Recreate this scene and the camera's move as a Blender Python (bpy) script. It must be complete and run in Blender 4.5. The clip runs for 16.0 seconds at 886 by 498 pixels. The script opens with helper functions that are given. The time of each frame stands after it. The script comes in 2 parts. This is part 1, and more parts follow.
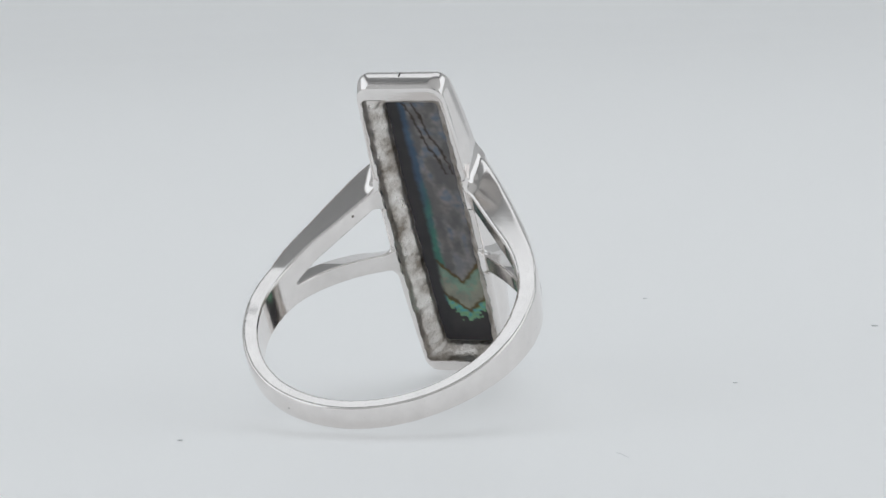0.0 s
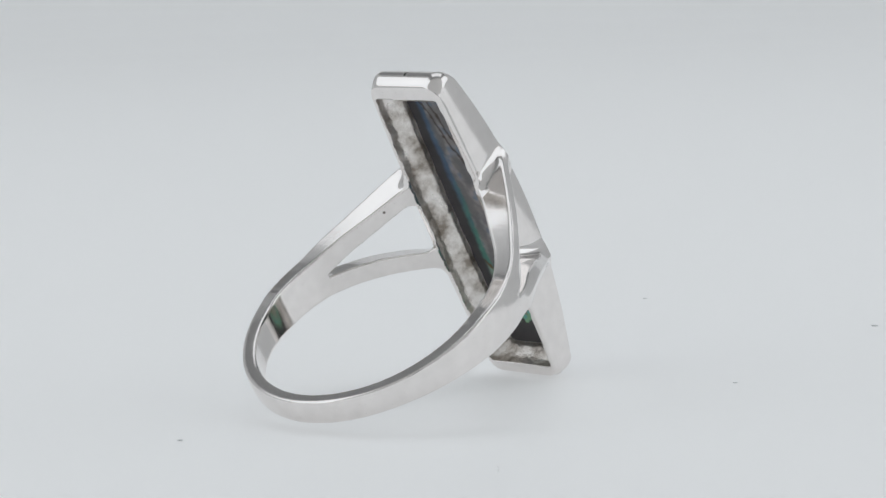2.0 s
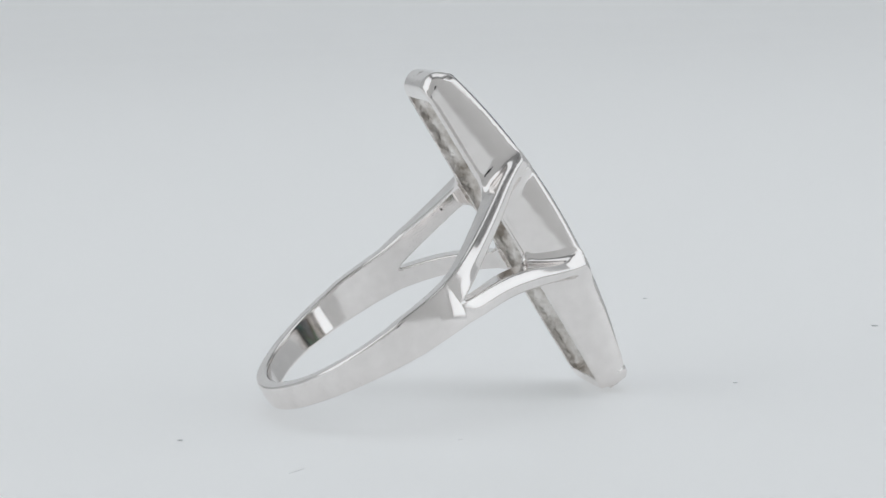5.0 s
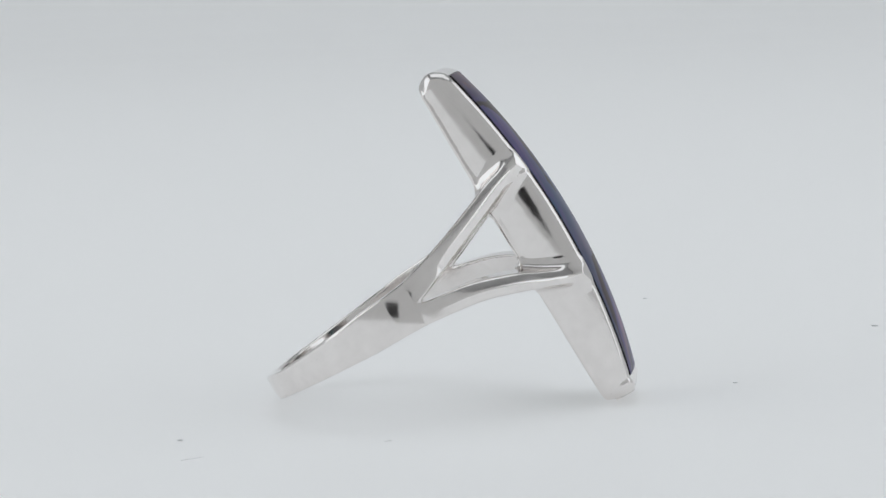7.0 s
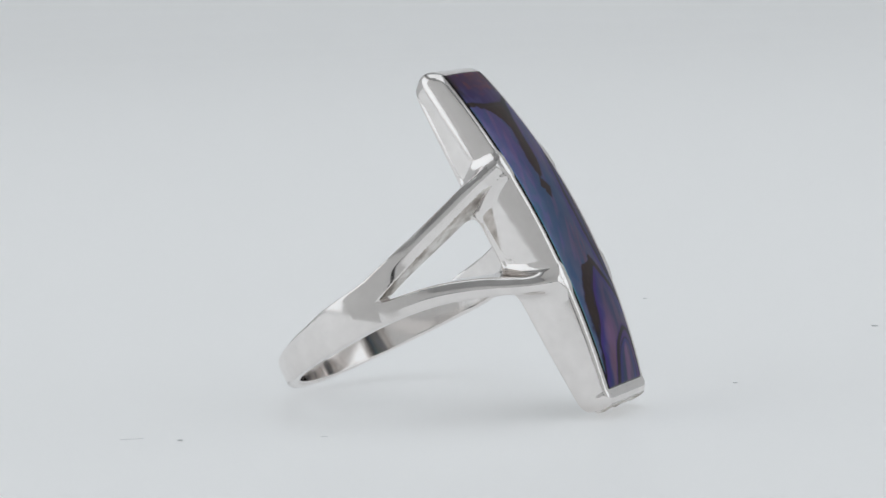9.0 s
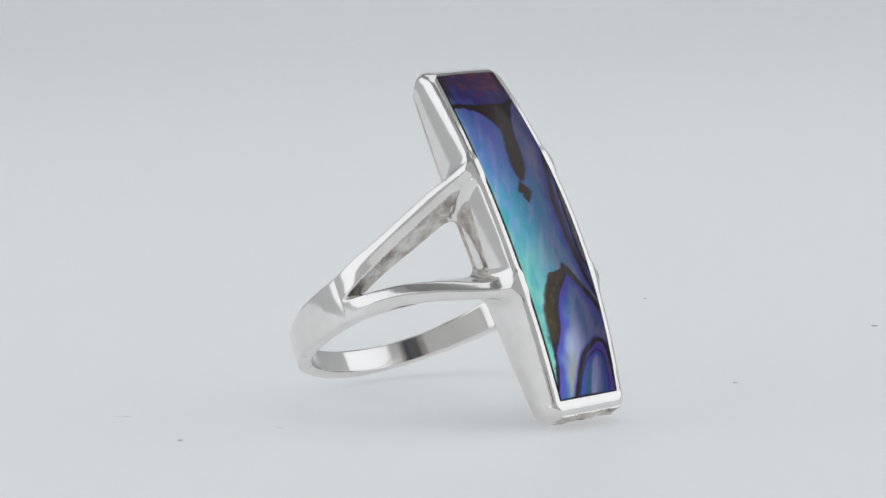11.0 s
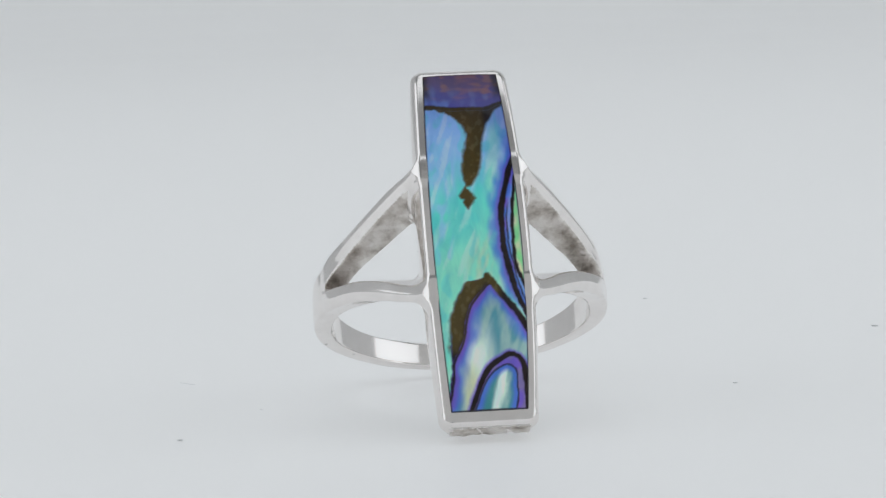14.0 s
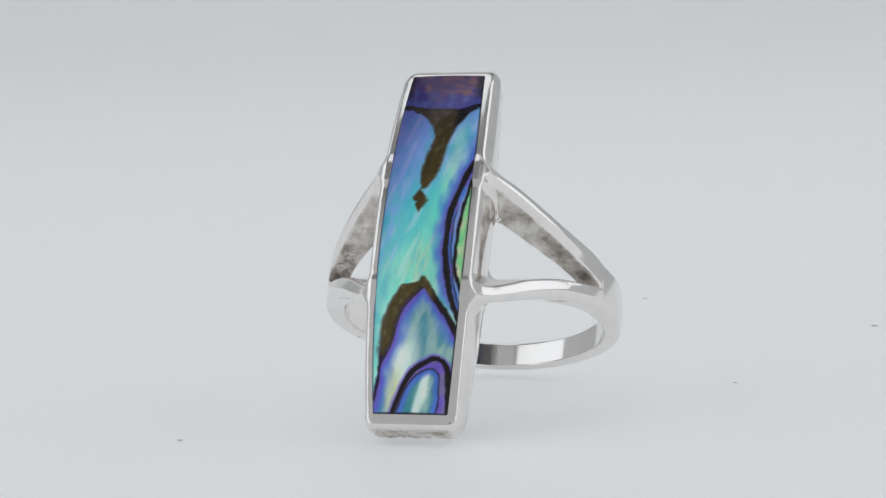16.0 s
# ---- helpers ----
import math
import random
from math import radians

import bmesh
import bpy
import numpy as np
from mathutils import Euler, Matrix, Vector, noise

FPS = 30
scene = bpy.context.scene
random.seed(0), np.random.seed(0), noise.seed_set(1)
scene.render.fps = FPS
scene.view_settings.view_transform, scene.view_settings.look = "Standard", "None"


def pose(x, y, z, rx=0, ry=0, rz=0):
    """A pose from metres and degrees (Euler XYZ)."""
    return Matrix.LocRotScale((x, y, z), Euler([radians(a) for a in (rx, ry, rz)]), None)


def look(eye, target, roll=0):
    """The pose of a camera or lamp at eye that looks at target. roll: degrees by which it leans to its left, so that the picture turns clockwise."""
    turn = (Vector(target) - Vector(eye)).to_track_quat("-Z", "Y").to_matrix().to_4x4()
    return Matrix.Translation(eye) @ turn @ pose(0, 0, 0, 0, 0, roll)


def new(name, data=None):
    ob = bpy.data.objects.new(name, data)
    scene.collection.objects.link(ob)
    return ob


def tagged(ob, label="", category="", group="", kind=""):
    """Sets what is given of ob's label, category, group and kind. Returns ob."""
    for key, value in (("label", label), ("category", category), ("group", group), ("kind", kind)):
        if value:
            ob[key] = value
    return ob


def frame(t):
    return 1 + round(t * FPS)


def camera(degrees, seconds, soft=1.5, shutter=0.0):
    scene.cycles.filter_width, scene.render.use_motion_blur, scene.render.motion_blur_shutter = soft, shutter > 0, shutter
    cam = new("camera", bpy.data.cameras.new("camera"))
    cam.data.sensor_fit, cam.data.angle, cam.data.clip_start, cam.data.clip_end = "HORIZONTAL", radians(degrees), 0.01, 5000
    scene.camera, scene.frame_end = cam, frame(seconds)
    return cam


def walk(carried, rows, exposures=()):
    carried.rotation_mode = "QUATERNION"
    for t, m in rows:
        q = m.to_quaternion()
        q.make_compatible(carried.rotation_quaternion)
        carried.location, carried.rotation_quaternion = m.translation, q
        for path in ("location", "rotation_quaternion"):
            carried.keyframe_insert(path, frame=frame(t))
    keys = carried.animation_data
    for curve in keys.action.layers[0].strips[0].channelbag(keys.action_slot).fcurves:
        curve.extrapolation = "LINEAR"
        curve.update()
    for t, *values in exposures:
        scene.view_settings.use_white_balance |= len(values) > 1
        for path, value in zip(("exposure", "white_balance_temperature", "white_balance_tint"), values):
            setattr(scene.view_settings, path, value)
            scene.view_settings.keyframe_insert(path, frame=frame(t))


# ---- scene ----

MM = 0.001
FLOOR = -0.55 * MM

# ---- camera: it stands still before the turntable ----
cam = camera(19.78, 16.0, soft=1.5)
EYE = Vector((0.0, -177.17 * MM, 33.11 * MM))
YAW, PITCH, ROLL = radians(0.226), radians(7.245), -1.954
AHEAD = Vector((math.sin(YAW), math.cos(YAW), -math.tan(PITCH)))
CAM_POSE = look(EYE, EYE + AHEAD, ROLL)
walk(cam, [(0.0, CAM_POSE), (16.0, CAM_POSE)])

# ---- world and lights ----
world = bpy.data.worlds.new("studio_dark")
scene.world = world
world.use_nodes = True
world.node_tree.nodes["Background"].inputs[0].default_value = (0.5, 0.5, 0.52, 1)
world.node_tree.nodes["Background"].inputs[1].default_value = 0.05
scene.view_settings.exposure = -0.05


def area_lamp(name, eye, target, sx, sy, watts, color):
    data = bpy.data.lights.new(name, "AREA")
    data.shape, data.size, data.size_y = "RECTANGLE", sx, sy
    data.energy, data.color = watts, color
    ob = new(name, data)
    ob.matrix_world = look(eye, target)
    return ob


COOL = (0.92, 0.965, 1.0)
TENT = dict(x=0.34, y0=-0.24, y1=0.85, z=0.52)
area_lamp("lamp_top", (0.02, 0.15, 0.505), (0.02, 0.15, 0), 0.46, 0.46, 0.45, COOL)
area_lamp("lamp_left", (-0.33, -0.02, 0.20), (0, 0.0, 0.17), 0.42, 0.38, 0.32, COOL)
area_lamp("lamp_right", (0.33, -0.02, 0.20), (0, 0.0, 0.17), 0.42, 0.38, 0.32, COOL)


# ---- materials ----
def material(name):
    m = bpy.data.materials.new(name)
    m.use_nodes = True
    nt = m.node_tree
    return m, nt, nt.nodes["Principled BSDF"]


def node(nt, kind, **values):
    n = nt.nodes.new(kind)
    for key, value in values.items():
        n.inputs[key.replace("_", " ")].default_value = value
    return n


def ramp(nt, fac, stops):
    n = nt.nodes.new("ShaderNodeValToRGB")
    el = n.color_ramp.elements
    while len(el) < len(stops):
        el.new(0.5)
    for e, (p, c) in zip(el, stops):
        e.position, e.color = p, (*c, 1) if len(c) == 3 else c
    nt.links.new(fac, n.inputs[0])
    return n.outputs[0]


def grain(nt, scale, detail=4.0, rough=0.55, coord="Object"):
    tc = nt.nodes.new("ShaderNodeTexCoord")
    n = node(nt, "ShaderNodeTexNoise", Scale=scale, Detail=detail, Roughness=rough)
    nt.links.new(tc.outputs[coord], n.inputs["Vector"])
    return n.outputs["Fac"]


def bump(nt, bsdf, height, strength, distance):
    b = node(nt, "ShaderNodeBump", Strength=strength, Distance=distance)
    nt.links.new(height, b.inputs["Height"])
    nt.links.new(b.outputs["Normal"], bsdf.inputs["Normal"])


def make_silver():
    m, nt, b = material("polished_silver")
    b.inputs["Metallic"].default_value = 1.0
    fine = grain(nt, 900.0, 5.0)
    tc = nt.nodes.new("ShaderNodeTexCoord")
    vor = node(nt, "ShaderNodeTexVoronoi", Scale=420.0)
    nt.links.new(tc.outputs["Object"], vor.inputs["Vector"])
    sep = nt.nodes.new("ShaderNodeSeparateColor")
    nt.links.new(vor.outputs["Color"], sep.inputs[0])
    few = ramp(nt, sep.outputs[0], [(0.72, (0,) * 3), (0.76, (1,) * 3)])
    dot = ramp(nt, vor.outputs["Distance"], [(0.035, (1,) * 3), (0.055, (0,) * 3)])
    pit = nt.nodes.new("ShaderNodeMath")
    pit.operation = "MULTIPLY"
    nt.links.new(few, pit.inputs[0])
    nt.links.new(dot, pit.inputs[1])
    worn = nt.nodes.new("ShaderNodeMix")
    worn.data_type = "RGBA"
    nt.links.new(pit.outputs[0], worn.inputs[0])
    nt.links.new(ramp(nt, fine, [(0.3, (0.84, 0.808, 0.790)), (0.7, (0.89, 0.858, 0.840))]), worn.inputs[6])
    worn.inputs[7].default_value = (0.20, 0.18, 0.16, 1)
    nt.links.new(worn.outputs[2], b.inputs["Base Color"])
    soft = grain(nt, 260.0, 3.0)
    nt.links.new(ramp(nt, soft, [(0.35, (0.075,) * 3), (0.7, (0.14,) * 3)]), b.inputs["Roughness"])
    bump(nt, b, grain(nt, 420.0, 2.0), 0.10, 0.0001)
    return m


def make_cast():
    m, nt, b = material("rough_cast_silver")
    b.inputs["Metallic"].default_value = 1.0
    n = grain(nt, 650.0, 6.0, 0.6)
    nt.links.new(ramp(nt, n, [(0.34, (0.34, 0.30, 0.26)), (0.46, (0.64, 0.60, 0.56)), (0.60, (0.86, 0.83, 0.80))]), b.inputs["Base Color"])
    nt.links.new(ramp(nt, n, [(0.3, (0.5,) * 3), (0.7, (0.25,) * 3)]), b.inputs["Roughness"])
    bump(nt, b, grain(nt, 520.0, 5.0, 0.6), 0.8, 0.0006)
    return m


def make_white(name, color, rough, scale, glow=0.0):
    m, nt, b = material(name)
    n = grain(nt, scale, 5.0)
    lo = tuple(c * 0.985 for c in color)
    nt.links.new(ramp(nt, n, [(0.3, lo), (0.7, color)]), b.inputs["Base Color"])
    b.inputs["Roughness"].default_value = rough
    bump(nt, b, grain(nt, scale * 6, 3.0), 0.05, 0.0002)
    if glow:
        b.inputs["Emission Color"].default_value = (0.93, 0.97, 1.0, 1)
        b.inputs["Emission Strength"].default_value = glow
    return m


SILVER, CAST = make_silver(), make_cast()
# emission added to the whole sheet, cove included, stands in for light from below
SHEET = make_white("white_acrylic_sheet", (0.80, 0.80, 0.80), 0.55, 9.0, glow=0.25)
FRONT = make_white("pale_grey_tent_fabric", (0.72, 0.71, 0.70), 0.8, 25.0)
ROOF = make_white("grey_tent_fabric", (0.46, 0.46, 0.46), 0.8, 25.0)
FABRIC = make_white("white_tent_fabric", (0.82, 0.82, 0.82), 0.8, 25.0)


# ---- building ----
def mesh_of(name, bm, mat, smooth=True):
    me = bpy.data.meshes.new(name)
    bmesh.ops.recalc_face_normals(bm, faces=bm.faces)
    for f in bm.faces:
        f.smooth = smooth
    bm.to_mesh(me)
    bm.free()
    for mt in mat if isinstance(mat, (list, tuple)) else [mat]:
        me.materials.append(mt)
    return me


def part(name, bm, mat, parent, label="", smooth=True):
    ob = new(name, mesh_of(name, bm, mat, smooth))
    ob.parent = parent
    return tagged(ob, label)


def loft(bm, rings, cap=True, closed=False):
    vs = [[bm.verts.new(p) for p in r] for r in rings]
    k = len(vs[0])
    faces = []
    for i in range(len(vs) if closed else len(vs) - 1):
        a, b = vs[i], vs[(i + 1) % len(vs)]
        for j in range(k):
            faces.append(bm.faces.new((a[j], a[(j + 1) % k], b[(j + 1) % k], b[j])))
    if cap and not closed:
        bm.faces.new(list(reversed(vs[0])))
        bm.faces.new(vs[-1])
    return faces


# ---- setting: floor sheet and light tent ----
def slab(name, x0, x1, y0, y1, z0, z1, mat, label, category, hole=None):
    """A board; hole: an opening (x0, x1, z0, z1) through its y thickness."""
    bm = bmesh.new()
    if hole:
        hx0, hx1, hz0, hz1 = hole
        boxes = [(x0, hx0, z0, z1), (hx1, x1, z0, z1), (hx0, hx1, z0, hz0), (hx0, hx1, hz1, z1)]
        boxes = [(a, b, y0, y1, c, d) for a, b, c, d in boxes if d - c > 1e-5]
    else:
        boxes = [(x0, x1, y0, y1, z0, z1)]
    for a, b, c, d, e, f in boxes:
        m = Matrix.LocRotScale(((a + b) / 2, (c + d) / 2, (e + f) / 2), None, (b - a, d - c, f - e))
        bmesh.ops.create_cube(bm, size=1.0, matrix=m)
    ob = new(name, mesh_of(name, bm, mat, False))
    return tagged(ob, label, category, kind="structure")


X, Y0, Y1, ZT = TENT["x"], TENT["y0"], TENT["y1"], TENT["z"]


def make_setting():
    # the sheet sweeps up behind the turntable in a wide cove
    bm = bmesh.new()
    prof = [(Y0, FLOOR), (0.45, FLOOR)]
    for i in range(1, 25):
        a = math.pi / 2 * i / 24
        prof.append((0.45 + 0.35 * math.sin(a), FLOOR + 0.35 * (1 - math.cos(a))))
    prof.append((0.80, ZT))
    under = [(y + 0.003 * math.sin(k), z - 0.003 * math.cos(k)) for (y, z), k in
             zip(prof, [0, 0] + [math.pi / 2 * i / 24 for i in range(1, 25)] + [math.pi / 2])]
    loop = prof + under[::-1]
    loft(bm, [[(x, y, z) for y, z in loop] for x in (-X, X)])
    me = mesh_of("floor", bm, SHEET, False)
    tagged(new("floor", me), "matte white opal acrylic sheet with added glow, curving up behind", "floor", kind="structure")
    t = 0.006
    slab("wall_left", -X - t, -X, Y0, Y1, FLOOR - t, ZT, FABRIC, "white fabric side of the light tent", "wall")
    slab("wall_right", X, X + t, Y0, Y1, FLOOR - t, ZT, FABRIC, "white fabric side of the light tent", "wall")
    slab("wall_back", -X, X, Y1 - t, Y1, FLOOR - t, ZT, FABRIC, "white fabric back of the light tent", "wall")
    slab("wall_front", -X, X, Y0 - t, Y0, FLOOR - t, ZT, FRONT, "pale grey fabric front of the light tent with an opening", "wall",
         hole=(-0.021, 0.021, 0.014, 0.056))
    slab("ceiling", -X - t, X + t, Y0 - t, Y1, ZT, ZT + t, ROOF, "grey fabric roof of the light tent", "ceiling")


make_setting()

# ---- the ring, in its own axes: x across, u along the plate, c out of the plate ----
TILT = radians(29.5)
CENTRE = Vector((2.07, -7.40, 12.03))
AXIS_U = Vector((0, math.sin(TILT), math.cos(TILT)))
AXIS_C = Vector((0, -math.cos(TILT), math.sin(TILT)))


def at(x, u, c):
    return (CENTRE + Vector((x, 0, 0)) + AXIS_U * u + AXIS_C * c) * MM


HOLE_C = -12.3        # middle of the finger hole, behind the plate's chord
HL = 12.25            # half the stone's length


def half_width(u, ends, middle):
    return ends + (middle - ends) * (1 - min(1.0, abs(u) / HL) ** 2)


def rim_c(u):
    return 0.18 + 1.58 * (1 - (u / HL) ** 2)


def smooth(e0, e1, v):
    k = max(0.0, min(1.0, (v - e0) / (e1 - e0)))
    return k * k * (3 - 2 * k)


def spline(pts, n):
    """Catmull-Rom through the tuples pts."""
    out = []
    p = [pts[0]] + list(pts) + [pts[-1]]
    for i in range(1, len(p) - 2):
        for s in range(n):
            t = s / n
            out.append(tuple(0.5 * (2 * b + (c - a) * t + (2 * a - 5 * b + 4 * c - d) * t * t + (3 * b - a - 3 * c + d) * t ** 3)
                             for a, b, c, d in zip(p[i - 1], p[i], p[i + 1], p[i + 2])))
    out.append(tuple(pts[-1]))
    return out


# The cast silver body is one solid with soft fillets, worked out as distances (mm) in x, u, c.
def ease(e0, e1, v):
    k = np.clip((v - e0) / (e1 - e0), 0, 1)
    return k * k * (3 - 2 * k)


def boxed(a, b, r):
    """Distance of a bar's section from its two half-size excesses, with corners of radius r."""
    a, b = a + r, b + r
    return np.hypot(np.maximum(a, 0), np.maximum(b, 0)) + np.minimum(np.maximum(a, b), 0) - r


def fuse(a, b, k):
    h = np.clip(0.5 + 0.5 * (b - a) / k, 0, 1)
    return b + (a - b) * h - k * h * (1 - h)


INNER_R = 9.25


def band_shape(x, u, c):
    """Angle from the band's back (degrees), width, thickness and mid-height of the band there."""
    d = np.degrees(np.arctan2(np.abs(x), HOLE_C - c))
    k = np.clip(d / 100, 0, 1)
    w = 1.9 + 1.35 * np.clip((k - 0.35) / 0.65, 0, 1) ** 1.6
    th = 0.95 + 0.40 * k ** 2
    return d, w, th, -0.30 + 0.44 * k ** 1.5


# how the shank widens and splits towards the plate: height over the hole's middle, upper and lower edge, upper and lower edge of the window
SHANK = np.array(spline([(0.0, 1.56, -1.37, -0.75, 0.85), (2.4, 1.74, -1.42, -0.28, 0.40), (4.1, 2.02, -1.55, 0.22, -0.02), (7.2, 3.00, -2.12, 1.50, -0.62),
                         (9.7, 3.95, -3.08, 2.55, -1.62), (11.3, 4.60, -3.85, 3.25, -2.55), (13.0, 5.05, -4.55, 3.95, -3.45), (15.0, 5.40, -5.00, 4.60, -4.10)], 8)).T
OUTER_TURN, INNER_TURN = radians(123.5), radians(131.7)   # where the flanks leave the circle for a straight line to the plate


def shank_at(cr):
    return [np.interp(cr, SHANK[0], row) for row in SHANK[1:]]


def flank(x, cr, radius, turn):
    """Distance outside a circle that runs on straight past the angle turn."""
    a = np.arctan2(np.abs(x), -cr)
    return np.where(a > turn, np.abs(x) * math.sin(turn) - cr * math.cos(turn), np.hypot(x, cr)) - radius


def window_field(x, u, c):
    _, _, high, low = shank_at(c - HOLE_C)
    return -fuse(high - u, u - low, 0.35)


def shank_field(x, u, c):
    d, w, th, mid = band_shape(x, u, c)
    cr = c - HOLE_C
    hi, lo, wh, wl = shank_at(cr)
    back = ease(0.8, -1.6, cr)
    hi, lo = hi + (mid + w / 2 - hi) * back, lo + (mid - w / 2 - lo) * back
    v = np.clip((u - (hi + lo) / 2) / ((hi - lo) / 2), -1.2, 1.2)
    up = u > (wh + wl) / 2
    centre, half = np.where(up, hi + wh, lo + wl) / 2, np.maximum(np.where(up, hi - wh, wl - lo) / 2, 0.3)
    va = np.clip((u - centre) / half, -1.3, 1.3)
    g = ease(4.0, 7.5, cr)
    ridge = (1 - g) * 0.10 * (v * v - 0.6) + g * 0.34 * (np.sqrt(va * va + 0.02) - 0.45)    # each arm has a soft ridge along its outer face
    outer = flank(x, cr, INNER_R + th, OUTER_TURN) + ridge
    outer = np.maximum(outer - 0.34 * np.sin(np.pi * np.clip((cr - 3.5) / 9.5, 0, 1)), c - rim_of(u) + 0.32)
    solid = boxed(np.maximum(u - hi, lo - u) * 0.93, np.maximum(outer, -flank(x, cr, INNER_R, INNER_TURN)), 0.17)
    return -fuse(-solid, window_field(x, u, c) * 0.93, 0.14)


BACK_C = -2.15


def barrel(u, ends, middle):
    return ends + (middle - ends) * (1 - np.clip(np.abs(u) / HL, 0, 1) ** 2)


def plate_2d(x, u, ends, middle, top, foot, r):
    du = np.maximum(u - top, -foot - u)
    return boxed(np.abs(x) - barrel(u, ends, middle), du, r)


def rim_of(u):
    return 0.18 + 1.58 * (1 - (np.clip(u, -HL, HL) / HL) ** 2)


def plate_field(x, u, c):
    rim = rim_of(u)
    k = np.clip((rim - c) / (rim - BACK_C), 0, 1)       # 0 at the rim, 1 at the back
    bow = 0.20 * np.sin(np.pi * np.clip(k * 1.15, 0, 1)) + 0.16 * k
    flat = plate_2d(x, u, 3.10 + bow, 3.53 + bow, 12.44 + 0.58 * np.sin(np.pi * k) + 0.16 * k, 13.08 + 0.22 * np.sin(np.pi * k ** 0.8) - 0.08 * k, 0.75 + 0.35 * k)
    plate = boxed(flat, np.maximum(c - rim - 0.06, BACK_C - c), 0.27 - 0.04 * k)
    # rough stub left by the casting under the foot
    uneven = 0.07 * np.sin(x * 3.1 + 0.6) + 0.05 * np.sin(x * 7.3 + c * 4.0)
    stub = boxed(np.abs(x) - 2.70, np.maximum(np.abs(c + 0.75) - 0.70, np.abs(u + 13.0) - 0.32 - uneven * 0.6), 0.10)
    return np.minimum(plate, stub)


def hollow_field(x, u, c):
    """The open back, narrowing to the stone's ledge, and the seat of the stone."""
    k = np.clip((c - BACK_C) / (-0.30 - BACK_C), 0, 1)
    k = 0.25 * k + 0.75 * ease(0.30, 0.85, k)      # a steep wall, then a ledge round the stone
    wob = 0.05 * np.sin(u * 2.3 + 1) + 0.04 * np.sin(u * 5.1 + x)
    back = np.maximum(plate_2d(x, u, 2.95 - 1.05 * k, 3.18 - 1.05 * k, 11.60 - 1.20 * k, 12.00 - 0.60 * k, 0.35) + wob * 0.6, np.maximum(c + 0.24, BACK_C - 0.6 - c))
    seat = np.maximum(plate_2d(x, u, 2.36, 2.82, HL - 0.20, HL - 0.20, 0.08), rim_of(u) - 0.45 - c)
    return np.minimum(back, seat)


def body_field(p):
    x, u, c = p
    d = fuse(shank_field(x, u, c), plate_field(x, u, c), 0.95)
    return np.maximum(d, -hollow_field(x, u, c))


def skin(field, lo, hi, h):
    """Net of quads round the zero of a field that is even in x. Returns points and quads."""
    ax = [np.arange(round((b - a) / h) + 1) * h + a for a, b in zip(lo, hi)]
    half = ax[0][ax[0] < h / 2]
    vals = np.empty((len(half), len(ax[1]), len(ax[2])))
    uu, cc = np.meshgrid(ax[1], ax[2], indexing="ij")
    for i, x in enumerate(half):
        vals[i] = field((np.full(uu.shape, x), uu, cc))
    vals = np.concatenate([vals, vals[-2::-1]])
    sign = vals < 0
    n = [s - 1 for s in vals.shape]
    total, count = np.zeros((*n, 3)), np.zeros(n)
    corner = lambda a, d: a[d[0]:d[0] + n[0], d[1]:d[1] + n[1], d[2]:d[2] + n[2]]
    for axis in range(3):
        for i in (0, 1):
            for j in (0, 1):
                d0 = [0, 0, 0]
                o = [k for k in range(3) if k != axis]
                d0[o[0]], d0[o[1]] = i, j
                d1 = list(d0)
                d1[axis] = 1
                a, b = corner(vals, d0), corner(vals, d1)
                cut = (a < 0) != (b < 0)
                t = np.where(cut, a / np.where(cut, a - b, 1), 0)
                for k in range(3):
                    total[..., k] += np.where(cut, d0[k] + (t if k == axis else 0), 0)
                count += cut
    live = count > 0
    ids = np.full(n, -1)
    ids[live] = np.arange(live.sum())
    base = np.argwhere(live)
    pts = np.array(lo) + (base + total[live] / count[live][:, None]) * h
    quads = []
    for axis in range(3):
        o = [k for k in range(3) if k != axis]
        sl0, sl1 = [slice(None)] * 3, [slice(None)] * 3
        sl0[axis], sl1[axis] = slice(0, -1), slice(1, None)
        a, b = sign[tuple(sl0)], sign[tuple(sl1)]
        where = np.argwhere(a != b)
        where = where[(where[:, o[0]] > 0) & (where[:, o[1]] > 0) & (where[:, o[0]] < n[o[0]]) & (where[:, o[1]] < n[o[1]])]
        q = []
        for i, j in ((0, 0), (1, 0), (1, 1), (0, 1)):
            w = where.copy()
            w[:, o[0]] -= i
            w[:, o[1]] -= j
            q.append(ids[w[:, 0], w[:, 1], w[:, 2]])
        q = np.stack(q, 1)
        flip = a[where[:, 0], where[:, 1], where[:, 2]] == (axis == 1)
        q[flip] = q[flip][:, ::-1]
        quads.append(q)
    return pts, np.concatenate(quads)


def slope(field, p):
    g, e = np.zeros_like(p), 0.02
    for k in range(3):
        d = np.zeros(3)
        d[k] = e
        g[:, k] = (field((p + d).T) - field((p - d).T)) / (2 * e)
    return g / np.maximum(np.linalg.norm(g, axis=1), 1e-6)[:, None]


def make_body(ring):
    pts, quads = skin(body_field, (-11.0, -13.75, -23.25), (11.0, 13.25, 2.1), 0.125)
    for _ in range(2):
        pts = pts - np.clip(body_field(pts.T), -0.05, 0.05)[:, None] * slope(body_field, pts)
    normal = slope(body_field, pts)
    mid = pts[quads].mean(1)
    x, u, c = mid.T
    face_n = normal[quads].mean(1)
    on_plate = (plate_2d(x, u, 3.40, 3.84, 12.95, 13.6, 0.5) < 0.12) & (c > BACK_C - 0.25)
    on_band = (c - HOLE_C < 3.7) & ~on_plate
    split = sum(shank_at(c - HOLE_C)[2:]) / 2
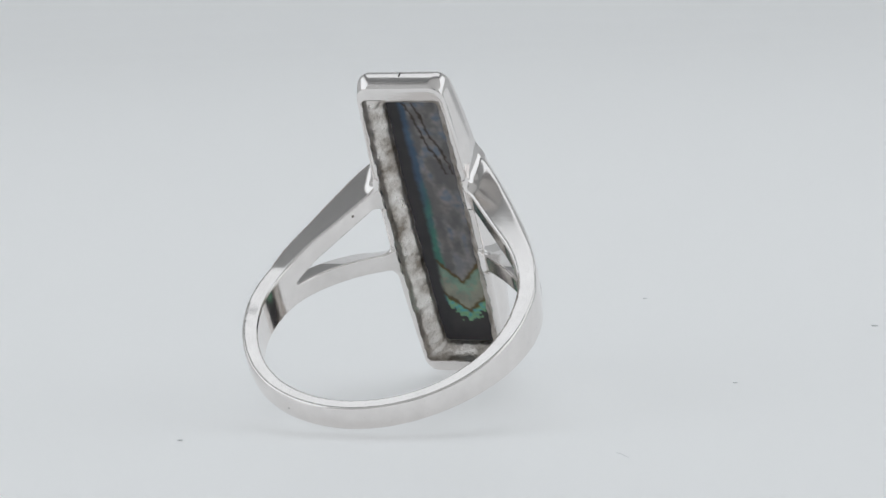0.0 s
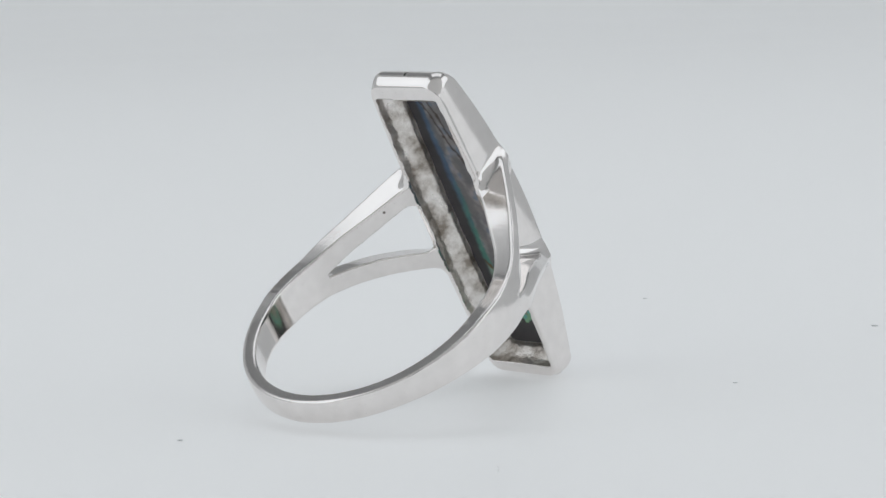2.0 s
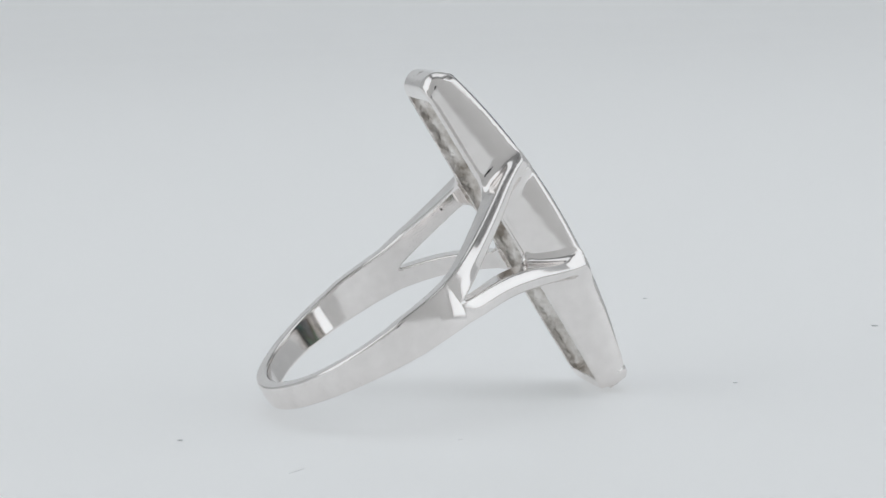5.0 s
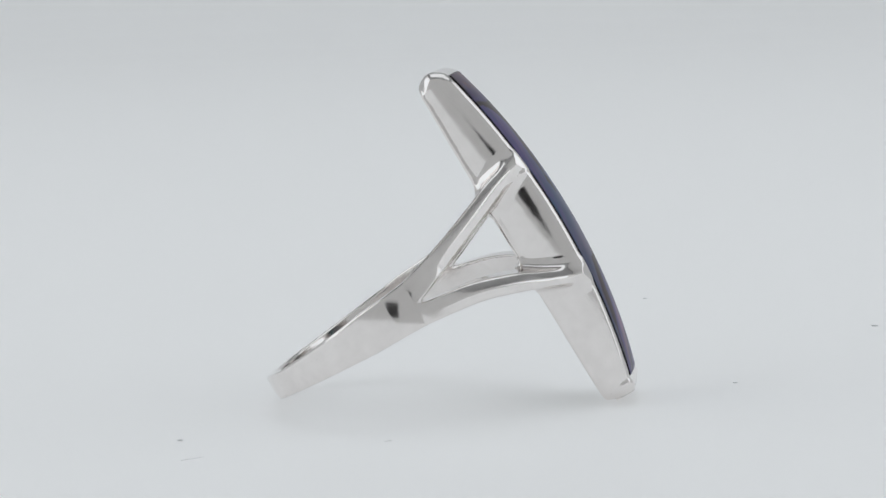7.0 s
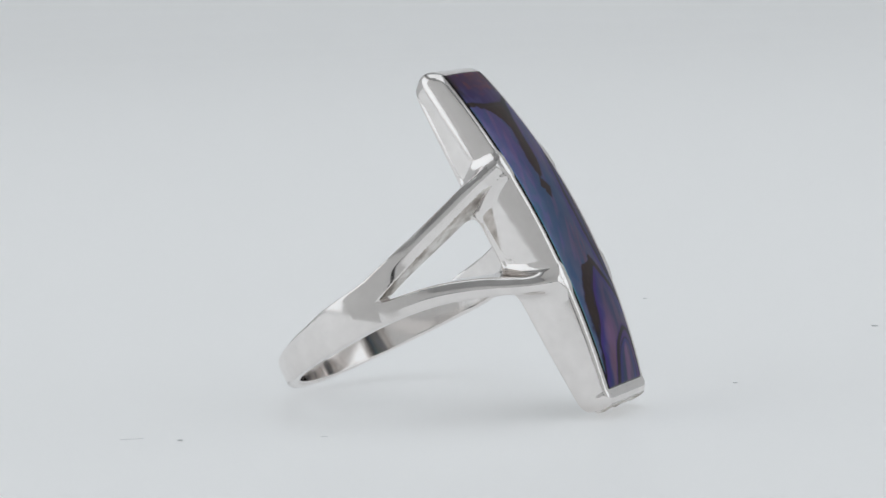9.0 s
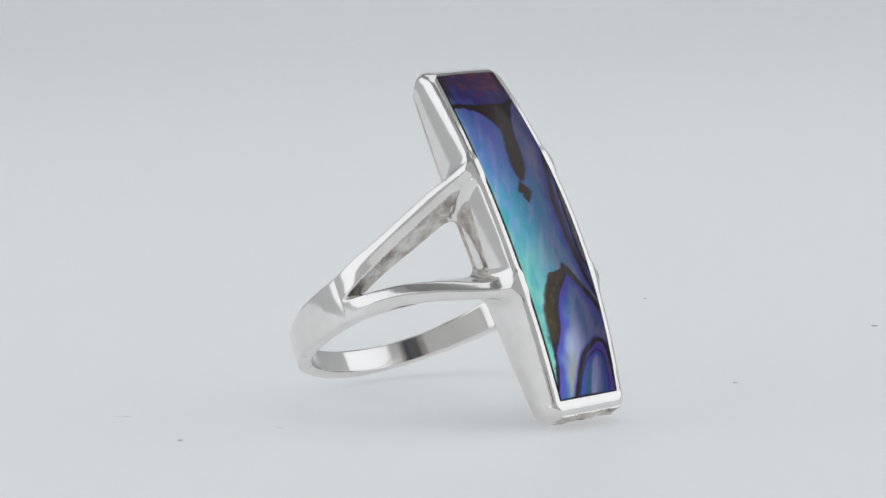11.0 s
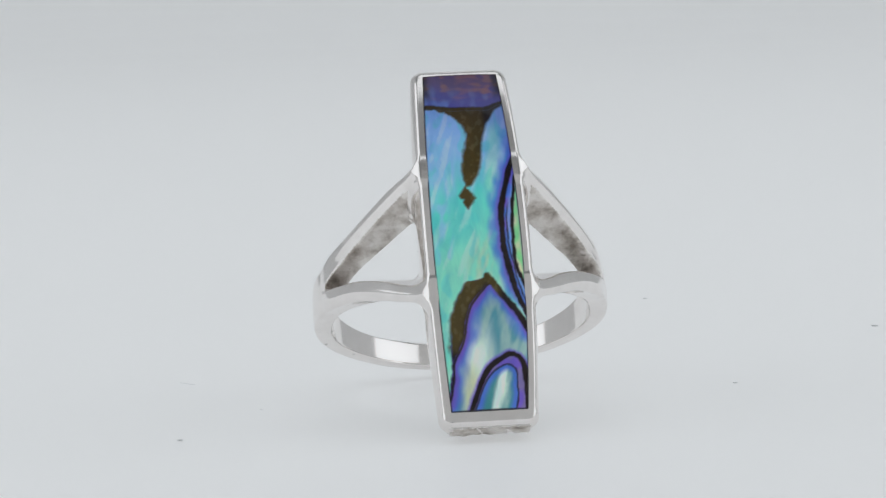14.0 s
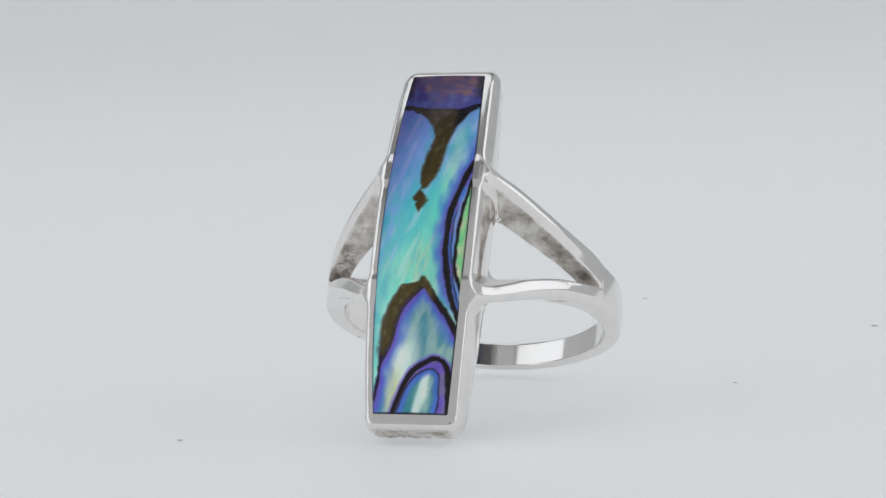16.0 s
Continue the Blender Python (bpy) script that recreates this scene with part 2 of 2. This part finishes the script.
    hollow = on_plate & (hollow_field(x, u, c) < 0.06) & (c < -0.1) & (c > BACK_C + 0.06)
    window = (np.abs(window_field(x, u, c)) < 0.10) & ~on_plate & (u > split) & (c - HOLE_C > 4.2) & (face_n[:, 1] < -0.6)
    stub = on_plate & (u < -13.27)
    rough = hollow | window | stub
    frame3 = np.array([[1, 0, 0], list(AXIS_U), list(AXIS_C)])
    place = (np.array(CENTRE) + pts @ frame3) * MM
    turn_n = normal @ frame3
    pieces = [("bezel", on_plate, "polished silver open-back bezel with a rough cast inside"),
              ("band", on_band, "plain polished silver band, slightly scratched")]
    for sx in (-1, 1):
        for up in (True, False):
            pieces.append(("shoulder_arm", ~on_plate & ~on_band & (x * sx > 0) & ((u > split) == up), "split silver shoulder arm"))
    for name, mask, label in pieces:
        q = quads[mask]
        used, inv = np.unique(q, return_inverse=True)
        me = bpy.data.meshes.new(name)
        me.from_pydata(place[used].tolist(), [], inv.reshape(q.shape).tolist())
        me.materials.append(SILVER)
        me.materials.append(CAST)
        me.polygons.foreach_set("material_index", rough[mask].astype(np.int32))
        me.polygons.foreach_set("use_smooth", np.ones(len(q), dtype=bool))
        me.normals_split_custom_set_from_vertices(turn_n[used].tolist())
        ob = new(name, me)
        ob.parent = ring
        tagged(ob, label)


def stone_c(x, u):
    w = half_width(u, 2.57, 3.03)
    end = 1 - (abs(u) / HL) ** 5
    return rim_c(u) + 0.02 + 0.12 * (1 - min(1.0, (x / w) ** 90)) * smooth(-0.06, 0.12, HL - abs(u)) + (0.14 + 0.20 * end) * (1 - min(1.0, (x / w) ** 2))


def dist_line(p, pts):
    """How far p lies from a bent line."""
    best = 99.0
    for (ax, au), (bx, bu) in zip(pts, pts[1:]):
        dx, du = bx - ax, bu - au
        k = max(0.0, min(1.0, ((p[0] - ax) * dx + (p[1] - au) * du) / (dx * dx + du * du)))
        best = min(best, math.hypot(p[0] - ax - k * dx, p[1] - au - k * du))
    return best


def mix(a, b, k):
    return tuple(x + (y - x) * k for x, y in zip(a, b))


def between(pts, u):
    """The x of a line given from high u to low u."""
    for (xa, ua), (xb, ub) in zip(pts, pts[1:]):
        if ua >= u >= ub:
            return xa + (xb - xa) * (ua - u) / (ua - ub)
    return pts[0][0] if u > pts[0][1] else pts[-1][0]


TURQ, AQUA, LILAC, BLUE = (0.17, 0.84, 0.82), (0.42, 0.96, 0.78), (0.42, 0.74, 1.0), (0.12, 0.27, 0.80)
PALE, LIME, VIOLET, PEACH = (0.84, 1.0, 0.96), (0.36, 0.86, 0.44), (0.24, 0.17, 0.72), (0.80, 0.86, 0.62)
UMBER, BLACK, ROSE, DUSK = (0.115, 0.082, 0.022), (0.020, 0.013, 0.014), (0.62, 0.36, 0.28), (0.19, 0.20, 0.52)
STREAK = spline([(2.98, 5.6), (2.59, 4.97), (2.15, 3.64), (1.70, 1.93), (1.48, 0.41), (1.50, -1.3), (1.72, -2.8), (2.05, -4.35), (2.52, -5.62), (2.98, -6.75)], 4)
INNER = spline([(2.98, 3.9), (2.66, 2.25), (2.46, 0.43), (2.36, -0.92), (2.42, -2.4), (2.89, -4.2), (2.98, -4.6)], 4)
TENT_L = spline([(0.43, -3.42), (-0.35, -3.72), (-1.10, -3.90), (-1.81, -5.13), (-2.23, -6.48), (-2.35, -8.1), (-2.30, -9.3), (-2.50, -10.6), (-2.66, -11.7)], 4)
TENT_IN = spline([(0.35, -4.1), (-0.25, -4.7), (-0.83, -5.45), (-1.20, -6.6), (-1.42, -7.7), (-2.12, -9.1), (-2.30, -10.5), (-2.60, -11.7)], 4)
TENT_R = spline([(0.43, -3.42), (1.08, -4.4), (1.79, -5.4), (2.49, -6.35), (2.98, -7.2)], 4)
ARCH = spline([(-1.26, -12.4), (-0.66, -10.9), (0.13, -9.6), (1.15, -8.82), (1.80, -8.75), (2.33, -9.23), (2.52, -10.19), (2.56, -12.4)], 4)
ARCH_IN = spline([(-1.02, -12.4), (-0.41, -10.92), (0.24, -9.97), (1.0, -9.44), (1.5, -9.43), (1.91, -9.85), (1.93, -10.94), (1.75, -12.4)], 4)
STEM = spline([(2.75, 9.5), (2.12, 9.03), (1.43, 7.92), (1.07, 6.85), (0.82, 5.37), (0.59, 4.2), (0.15, 3.36), (-0.10, 2.9)], 4)
ROOT = spline([(-2.6, 9.35), (-1.86, 9.14), (-0.79, 8.44), (-0.22, 7.64), (-0.12, 6.88), (-0.52, 5.12), (-0.62, 3.96), (-0.45, 2.9)], 4)


def shell_colour(x, u):
    """The pattern of the shell's polished face: colour and how strong the dark vein or border line is."""
    n1 = noise.noise((x * 0.55, u * 0.35, 1.3))
    n2 = noise.noise((x * 1.6 + 3, u * 0.9, 5.1))
    n3 = noise.noise((x * 2.6, u * 2.2, 9.0))
    n4 = noise.noise((x * 6.5, u * 5.5, 2.7))
    silk = noise.noise(((x - 0.35 * u) * 2.4, (u + 0.5 * x) * 0.45, 6.3))      # slanting pearly streaks
    edge = half_width(u, 2.57, 3.03) - abs(x)
    wx, wu = x + 0.08 * n2 + 0.05 * n3 + 0.035 * n4, u + 0.12 * n1 + 0.05 * n3 + 0.035 * n4
    # lilac at the top, turquoise in the middle, greener and paler above the tent
    col = mix(TURQ, LILAC, smooth(1.5, 6.0, u + 1.3 * n2 + 1.2 * silk - 0.5 * x))
    col = mix(col, AQUA, smooth(2.2, -2.5, u + 1.5 * n1 - 0.5 * x) * 0.8)
    col = mix(col, AQUA, 0.75 * smooth(0.8, 0.1, abs(wx - 1.55 - 0.12 * (u - 5))) * smooth(1.5, 3.5, u) * smooth(9.0, 7.0, u))
    col = mix(col, PEACH, 0.55 * smooth(1.6, 0.2, math.hypot(x - 0.3 - 0.2 * n2, (u + 2.7) * 0.55)) * smooth(-0.35, 0.3, silk + 0.2 * n3))
    col = mix(col, PALE, 0.34 * smooth(0.0, 0.45, silk + 0.3 * n1 + 0.12 * n4))
    col = mix(col, TURQ, 0.45 * smooth(0.05, 0.45, n2 - 0.4 * silk))
    col = mix(col, LILAC, 0.65 * smooth(0.9, 0.0, abs(wx + 2.25)) * smooth(-0.05, 0.3, n2 + 0.3 * silk) * smooth(-4.0, -1.0, u))
    # violet beside the long streak, blue inside it, lime outside
    side = wx - between(STREAK, wu)
    along = smooth(7.8, 5.8, u) * smooth(-6.4, -4.2, u)
    col = mix(col, BLUE, smooth(-0.85, -0.15, side + 0.25 * n2) * along * 0.85)
    col = mix(col, VIOLET, smooth(-0.32, 0.0, side) * along * 0.8)
    if -6.7 < wu < 5.6 and side > 0:
        col = mix(mix(BLUE, VIOLET, smooth(-0.2, 0.3, n2)), LILAC, 0.55 * smooth(0.45, 0.8, side))
        if wx > between(INNER, wu):
            col = mix(LIME, PEACH, smooth(0.0, 0.4, n2 + 0.25 * smooth(0.5, -2.0, u)))
    # under the tent
    low = wu < -3.6 and wx > between(TENT_L, wu) and wx < between(TENT_R, wu)
    if low:
        rim = min(dist_line((wx, wu), TENT_IN), dist_line((wx, wu), TENT_R))
        col = mix((0.16, 0.46, 0.56), (0.42, 0.66, 0.66), smooth(-0.35, 0.4, silk + 0.4 * n2))
        col = mix(col, PALE, smooth(1.7, 0.3, math.hypot(x + 0.75, (u + 8.7) * 0.50) + 0.5 * silk) * 0.98)
        col = mix(col, PEACH, 0.8 * smooth(1.1, 0.2, math.hypot(x + 1.15, (u + 11.0) * 0.45) + 0.3 * n2))
        col = mix(BLUE, col, smooth(0.25, 1.15, rim + 0.35 * n2))
        col = mix(VIOLET, col, smooth(0.10, 0.60, rim + 0.2 * n2))
        arch = dist_line((wx, wu), ARCH)
        inside = wu < -8.75 and between(ARCH[12::-1], wu) < wx < between(ARCH[16:], wu)
        if inside:
            core = dist_line((wx, wu), ARCH_IN)
            col = mix(VIOLET, (0.30, 0.26, 0.55), smooth(-0.2, 0.3, n2))
            if wu < -9.4 and between(ARCH_IN[12::-1], wu) < wx < between(ARCH_IN[16:], wu):
                col = mix((0.10, 0.42, 0.46), PALE, smooth(0.75, 0.0, abs(wx - 0.75 - 0.28 * (u + 11)) + 0.5 * silk))
                col = mix(BLUE, col, smooth(0.15, 0.60, core))
        elif arch < 0.45:
            col = mix(VIOLET, col, smooth(0.15, 0.45, arch))
    # the dusky cap over the cross vein
    cap = wu - (9.12 + 0.40 * smooth(-0.6, -2.6, x) + 0.60 * smooth(1.2, 2.8, x))
    if cap > 0:
        wisp = noise.noise((x * 0.8 + 1.0 * n1, (u - 0.25 * x) * 1.5, 3.0)) + 0.4 * noise.noise((x * 1.6 + n1, u * 3.2, 8.0))
        col = mix(mix(DUSK, LILAC, 0.45 * smooth(-0.1, 0.4, n2 - 0.12 * x)), (0.30, 0.22, 0.36), smooth(0.8, 2.4, cap + 0.4 * n2))
        col = mix(col, ROSE, 0.9 * smooth(-0.10, 0.38, wisp + 0.05 * x) * smooth(0.5, 1.5, cap))
        col = mix(col, BLACK, 0.75 * smooth(0.75, 0.15, edge + 0.25 * n2) * smooth(0.2, 1.2, cap))
    # veins, and a dark line round the border
    vein = 1 - smooth(0.10, 0.26, abs(cap))
    if 2.85 < wu < 9.5:
        e = min(between(STEM, wu) - wx, wx - between(ROOT, wu)) + 0.08 * n3
        vein = max(vein, smooth(-0.14, 0.16, e) * smooth(2.85, 3.1, wu) * smooth(0.1, -0.2, cap))
    gem = abs(wx + 0.45) / 0.62 + abs(wu - 2.2 + 0.25 * (wx + 0.45)) / 1.0 + 0.5 * n3 * n3
    vein = max(vein, 1 - smooth(0.75, 1.15, gem))
    if -6.7 < wu < 5.6:
        fat = 0.36 + 0.10 * n2
        vein = max(vein, smooth(-0.05, 0.06, side) * (1 - smooth(fat, fat + 0.12, side)))
        vein = max(vein, 0.8 * (1 - smooth(0.03, 0.09, abs(side - fat - 0.22))) * smooth(2.2, 0.8, u))
    vein = max(vein, 1 - smooth(0.07, 0.16, dist_line((wx, wu), INNER)))
    if wu < -3.4:
        e = min(wx - between(TENT_L, wu), between(TENT_IN, wu) - wx)
        if wu > -4.1:
            e = min(wx - between(TENT_L, wu), between(TENT_R, wu) - wx)
        vein = max(vein, smooth(-0.16, 0.16, e + 0.12 * n3))
    vein = max(vein, 1 - smooth(0.02, 0.14, dist_line((wx, wu), TENT_IN)))
    vein = max(vein, 1 - smooth(0.16, 0.30, dist_line((wx, wu), TENT_R)))
    vein = max(vein, 1 - smooth(0.13, 0.23, dist_line((wx, wu), ARCH)))
    vein = max(vein, 0.8 * (1 - smooth(0.03, 0.10, dist_line((wx, wu), ARCH_IN))))
    # thin dark line all along the stone's sides and ends
    vein = max(vein, 1 - smooth(0.06, 0.13, edge), 1 - smooth(0.03, 0.10, HL - abs(u)))
    tan = max(smooth(0.9, 1.5, x), smooth(-8.0, -8.8, u), smooth(0.22, 0.12, edge), 0.6 * smooth(0.0, 0.3, cap), 0.7 * smooth(0.35, 0.0, dist_line((wx, wu), TENT_IN)))
    dark = mix(mix(UMBER, (0.16, 0.13, 0.05), smooth(0.0, 0.5, n3 + 0.4 * n4)), BLACK, tan)
    return mix(col, dark, vein), vein


def shell_back(x, u):
    """The dull reverse with its dark rim, cloudy grey middle and two chevrons."""
    n2 = noise.noise((x * 0.7 + 7, u * 0.4, 2.1))
    n3 = noise.noise((x * 3, u * 3, 4.0))
    n4 = noise.noise((x * 1.3, u * 0.8, 7.7))
    col = mix((0.14, 0.135, 0.14), (0.27, 0.26, 0.26), smooth(-0.35, 0.45, n4 + 0.3 * n3))
    col = mix(col, (0.10, 0.16, 0.24), 0.7 * smooth(0.1, 0.5, n4 - 0.3 * n3) * smooth(-6.0, 0.0, u))
    side = x - 0.75 - 0.16 * n2 - 0.10 * n3
    col = mix(col, mix((0.05, 0.10, 0.17), (0.05, 0.20, 0.16), smooth(4.0, -2.0, u + 3 * n4)), smooth(-0.35, 0.05, side))
    for k in (0.0, 0.65):       # two slanting dark lines near the top
        if u > 4.0:
            line = x + 0.55 - k - 0.33 * (u - 8.2) + 0.22 * n2 + 0.18 * n3
            col = mix((0.035, 0.022, 0.012), col, smooth(0.03, 0.16, abs(line)))
    v1 = u + 5.9 - 1.15 * abs(x + 0.55) + 0.25 * n3
    v2 = u + 8.6 - 0.95 * abs(x + 0.60) + 0.25 * n3
    if v1 < 0:
        col = mix((0.21, 0.33, 0.26), (0.30, 0.31, 0.25), smooth(-0.6, -2.0, v1 + n3))
    if v2 < 0:
        col = mix((0.10, 0.40, 0.42), (0.22, 0.46, 0.25), smooth(-0.4, 0.3, n3 + 0.3 * n4))
    if v2 < -1.0 - 0.5 * n3:
        col = (0.035, 0.032, 0.035)
    for v in (v1, v2):
        col = mix((0.10, 0.065, 0.012), col, smooth(0.06, 0.36, abs(v)))
    return mix(col, (0.028, 0.026, 0.030), max(smooth(0.15, 0.55, side), smooth(0.2, 0.0, x + 2.3 + 0.1 * n3), smooth(-10.6, -11.0, u), smooth(10.0, 10.6, u + 0.6 * n2)))


def make_stone(ring, mat):
    bm = bmesh.new()
    layer = bm.verts.layers.float_color.new("shell")
    nu, nx = 440, 110
    top, low = [], []
    for i in range(nu + 1):
        u = -HL + 2 * HL * i / nu
        w = half_width(u, 2.57, 3.03)
        row = []
        for j in range(nx + 1):
            x = w * (-1 + 2 * j / nx)
            v = bm.verts.new(at(x, u, stone_c(x, u)))
            col, vein = shell_colour(x, u)
            v[layer] = (*col, vein)
            row.append(v)
        top.append(row)
    step = 2
    for i in range(0, nu + 1, step):
        u = -HL + 2 * HL * i / nu
        w = half_width(u, 2.57, 3.03)
        row = []
        for j in range(0, nx + 1, step):
            x = w * (-1 + 2 * j / nx)
            v = bm.verts.new(at(x, u, -0.28))
            v[layer] = (*shell_back(x, u), 1.0)
            row.append(v)
        low.append(row)
    for i in range(nu):
        for j in range(nx):
            bm.faces.new((top[i][j], top[i][j + 1], top[i + 1][j + 1], top[i + 1][j]))
    for i in range(len(low) - 1):
        for j in range(len(low[0]) - 1):
            bm.faces.new((low[i][j], low[i + 1][j], low[i + 1][j + 1], low[i][j + 1])).material_index = 1
        for j, k in ((0, 0), (-1, -1)):
            edge = [top[i * step + q][k] for q in range(step + 1)]
            bm.faces.new(edge + [low[i + 1][j], low[i][j]])
    for i, k in ((0, 0), (-1, -1)):
        for j in range(len(low[0]) - 1):
            edge = [top[k][j * step + q] for q in range(step + 1)]
            bm.faces.new(edge + [low[i][j + 1], low[i][j]])
    return part("shell_inlay", bm, [mat, make_shell_back()], ring, "domed abalone shell inlay, blue-green with dark veins")


def make_shell_back():
    m, nt, b = material("dull_shell_back")
    attr = nt.nodes.new("ShaderNodeAttribute")
    attr.attribute_name = "shell"
    mul = nt.nodes.new("ShaderNodeMix")
    mul.data_type, mul.blend_type = "RGBA", "MULTIPLY"
    mul.inputs[0].default_value = 1.0
    nt.links.new(attr.outputs["Color"], mul.inputs[6])
    nt.links.new(ramp(nt, grain(nt, 900.0, 5.0), [(0.3, (0.7, 0.72, 0.75)), (0.7, (1.15, 1.1, 1.05))]), mul.inputs[7])
    nt.links.new(mul.outputs[2], b.inputs["Base Color"])
    b.inputs["Roughness"].default_value = 0.4
    return m


def make_nacre():
    m, nt, b = material("abalone_nacre")
    attr = nt.nodes.new("ShaderNodeAttribute")
    attr.attribute_name = "shell"
    # fine silky streaks across the growth lines
    tc = nt.nodes.new("ShaderNodeTexCoord")
    mp = nt.nodes.new("ShaderNodeMapping")
    mp.inputs["Scale"].default_value = (700, 250, 250)
    mp.inputs["Rotation"].default_value = (0.2, 0.5, 0.4)
    nt.links.new(tc.outputs["Object"], mp.inputs["Vector"])
    silk = node(nt, "ShaderNodeTexNoise", Scale=1.0, Detail=6.0, Roughness=0.6, Distortion=0.6)
    nt.links.new(mp.outputs[0], silk.inputs["Vector"])
    mul = nt.nodes.new("ShaderNodeMix")
    mul.data_type, mul.blend_type = "RGBA", "MULTIPLY"
    mul.inputs[0].default_value = 1.0
    nt.links.new(attr.outputs["Color"], mul.inputs[6])
    nt.links.new(ramp(nt, silk.outputs["Fac"], [(0.25, (0.80, 0.90, 0.98)), (0.5, (1.10, 1.08, 1.07)), (0.75, (1.38, 1.22, 1.14))]), mul.inputs[7])
    # pearly gloss in layers that fade out one after the other towards grazing view, over a dull dark body
    blue = nt.nodes.new("ShaderNodeMix")
    blue.data_type, blue.blend_type = "RGBA", "MULTIPLY"
    blue.inputs[0].default_value = 1.0
    nt.links.new(mul.outputs[2], blue.inputs[6])
    blue.inputs[7].default_value = (0.44, 0.46, 0.92, 1)
    body = nt.nodes.new("ShaderNodeMix")
    body.data_type, body.blend_type = "RGBA", "MULTIPLY"
    body.inputs[0].default_value = 1.0
    nt.links.new(mul.outputs[2], body.inputs[6])
    body.inputs[7].default_value = (0.16, 0.065, 0.16, 1)
    nt.links.new(body.outputs[2], b.inputs["Base Color"])
    b.inputs["Roughness"].default_value = 0.3
    b.inputs["Specular IOR Level"].default_value = 0.15
    facing = node(nt, "ShaderNodeLayerWeight", Blend=0.5)
    shader = b.outputs[0]
    for colour, stops in ((blue, [(0.15, (1,) * 3), (0.26, (0.38,) * 3), (0.38, (0.12,) * 3), (0.52, (0.02,) * 3)]),
                          (mul, [(0.11, (1,) * 3), (0.165, (0.62,) * 3), (0.22, (0.22,) * 3), (0.29, (0.0,) * 3)])):
        gl = node(nt, "ShaderNodeBsdfGlossy", Roughness=0.68)
        nt.links.new(colour.outputs[2], gl.inputs["Color"])
        mx = nt.nodes.new("ShaderNodeMixShader")
        nt.links.new(ramp(nt, facing.outputs["Facing"], stops), mx.inputs[0])
        nt.links.new(shader, mx.inputs[1])
        nt.links.new(gl.outputs[0], mx.inputs[2])
        shader = mx.outputs[0]
    coat = node(nt, "ShaderNodeBsdfGlossy", Roughness=0.05)
    mx = nt.nodes.new("ShaderNodeMixShader")
    mx.inputs[0].default_value = 0.035
    nt.links.new(shader, mx.inputs[1])
    nt.links.new(coat.outputs[0], mx.inputs[2])
    nt.links.new(mx.outputs[0], nt.nodes["Material Output"].inputs["Surface"])
    return m


def make_ring():
    ring = new("ring")
    ring.empty_display_size = 0.005
    tagged(ring, "silver split-shank ring with a long abalone shell plate", "ring")
    make_body(ring)
    make_stone(ring, make_nacre())
    return ring


def make_dust():
    m, nt, b = material("grey_dust")
    nt.links.new(ramp(nt, grain(nt, 4000.0), [(0.3, (0.68, 0.68, 0.68)), (0.7, (0.80, 0.80, 0.81))]), b.inputs["Base Color"])
    b.inputs["Roughness"].default_value = 0.9
    return m


def make_fibre(mat, seed, length):
    rnd = random.Random(seed)
    bm = bmesh.new()
    pts, a = [], 0.0
    p = Vector((-length / 2, 0, 0.03 * MM))
    for i in range(15):
        pts.append(p.copy())
        a += rnd.uniform(-0.4, 0.4)
        p += Vector((math.cos(a), math.sin(a), 0)) * length / 14
    rings = []
    for p in pts:
        rings.append([p + Vector((0, math.cos(k), math.sin(k))) * 0.018 * MM for k in (0, 1.57, 3.14, 4.71)])
    loft(bm, rings)
    ob = new("dust_fibre", mesh_of("dust_fibre", bm, mat))
    return tagged(ob, "thin grey dust fibre lying on the white sheet", "dust fibre", group="dust fibres on the sheet")


def make_speck(mat, x, y, r):
    bm = bmesh.new()
    bmesh.ops.create_icosphere(bm, subdivisions=2, radius=r)
    for v in bm.verts:
        v.co *= 1 + 0.3 * noise.noise(v.co * 9000 + Vector((x, y, 0)) * 900)
        v.co.z = (v.co.z + r) * 0.2
    ob = new("sensor_speck", mesh_of("sensor_speck", bm, mat))
    ob.location = (x, y, FLOOR - 0.01 * MM)
    return tagged(ob, "tiny grey speck on the sheet, standing in for sensor dust", "dust speck", group="dust specks on the sheet")


# unmoving specks laid on the sheet in place of dust on the camera's sensor
SPECKS = [(-0.0174, -0.0095, 0.17), (0.0359, 0.0279, 0.22), (0.0188, 0.0475, 0.16), (0.0216, 0.0046, 0.15)]
DUST = make_dust()
for sx, sy, sr in SPECKS:
    make_speck(DUST, sx, sy, sr * 1.3 * MM)

FIBRES = [(-0.01787, 0.01366, -68, 1.7), (-0.01248, 0.00177, -61, 0.5)]
fibres = [(make_fibre(DUST, i, l * MM), x, y, a) for i, (x, y, a, l) in enumerate(FIBRES)]
ring = make_ring()

TURN = -10.98         # degrees a second, seen from above


def turned(t):
    return pose(0, 0, 0, 0, 0, TURN * (t - 14.5))


def motions():
    walk(ring, [(i * 1.0, turned(i * 1.0)) for i in range(17)])
    for ob, x, y, a in fibres:
        walk(ob, [(i * 1.0, turned(i * 1.0) @ pose(x, y, FLOOR, 0, 0, a)) for i in range(17)])


motions()
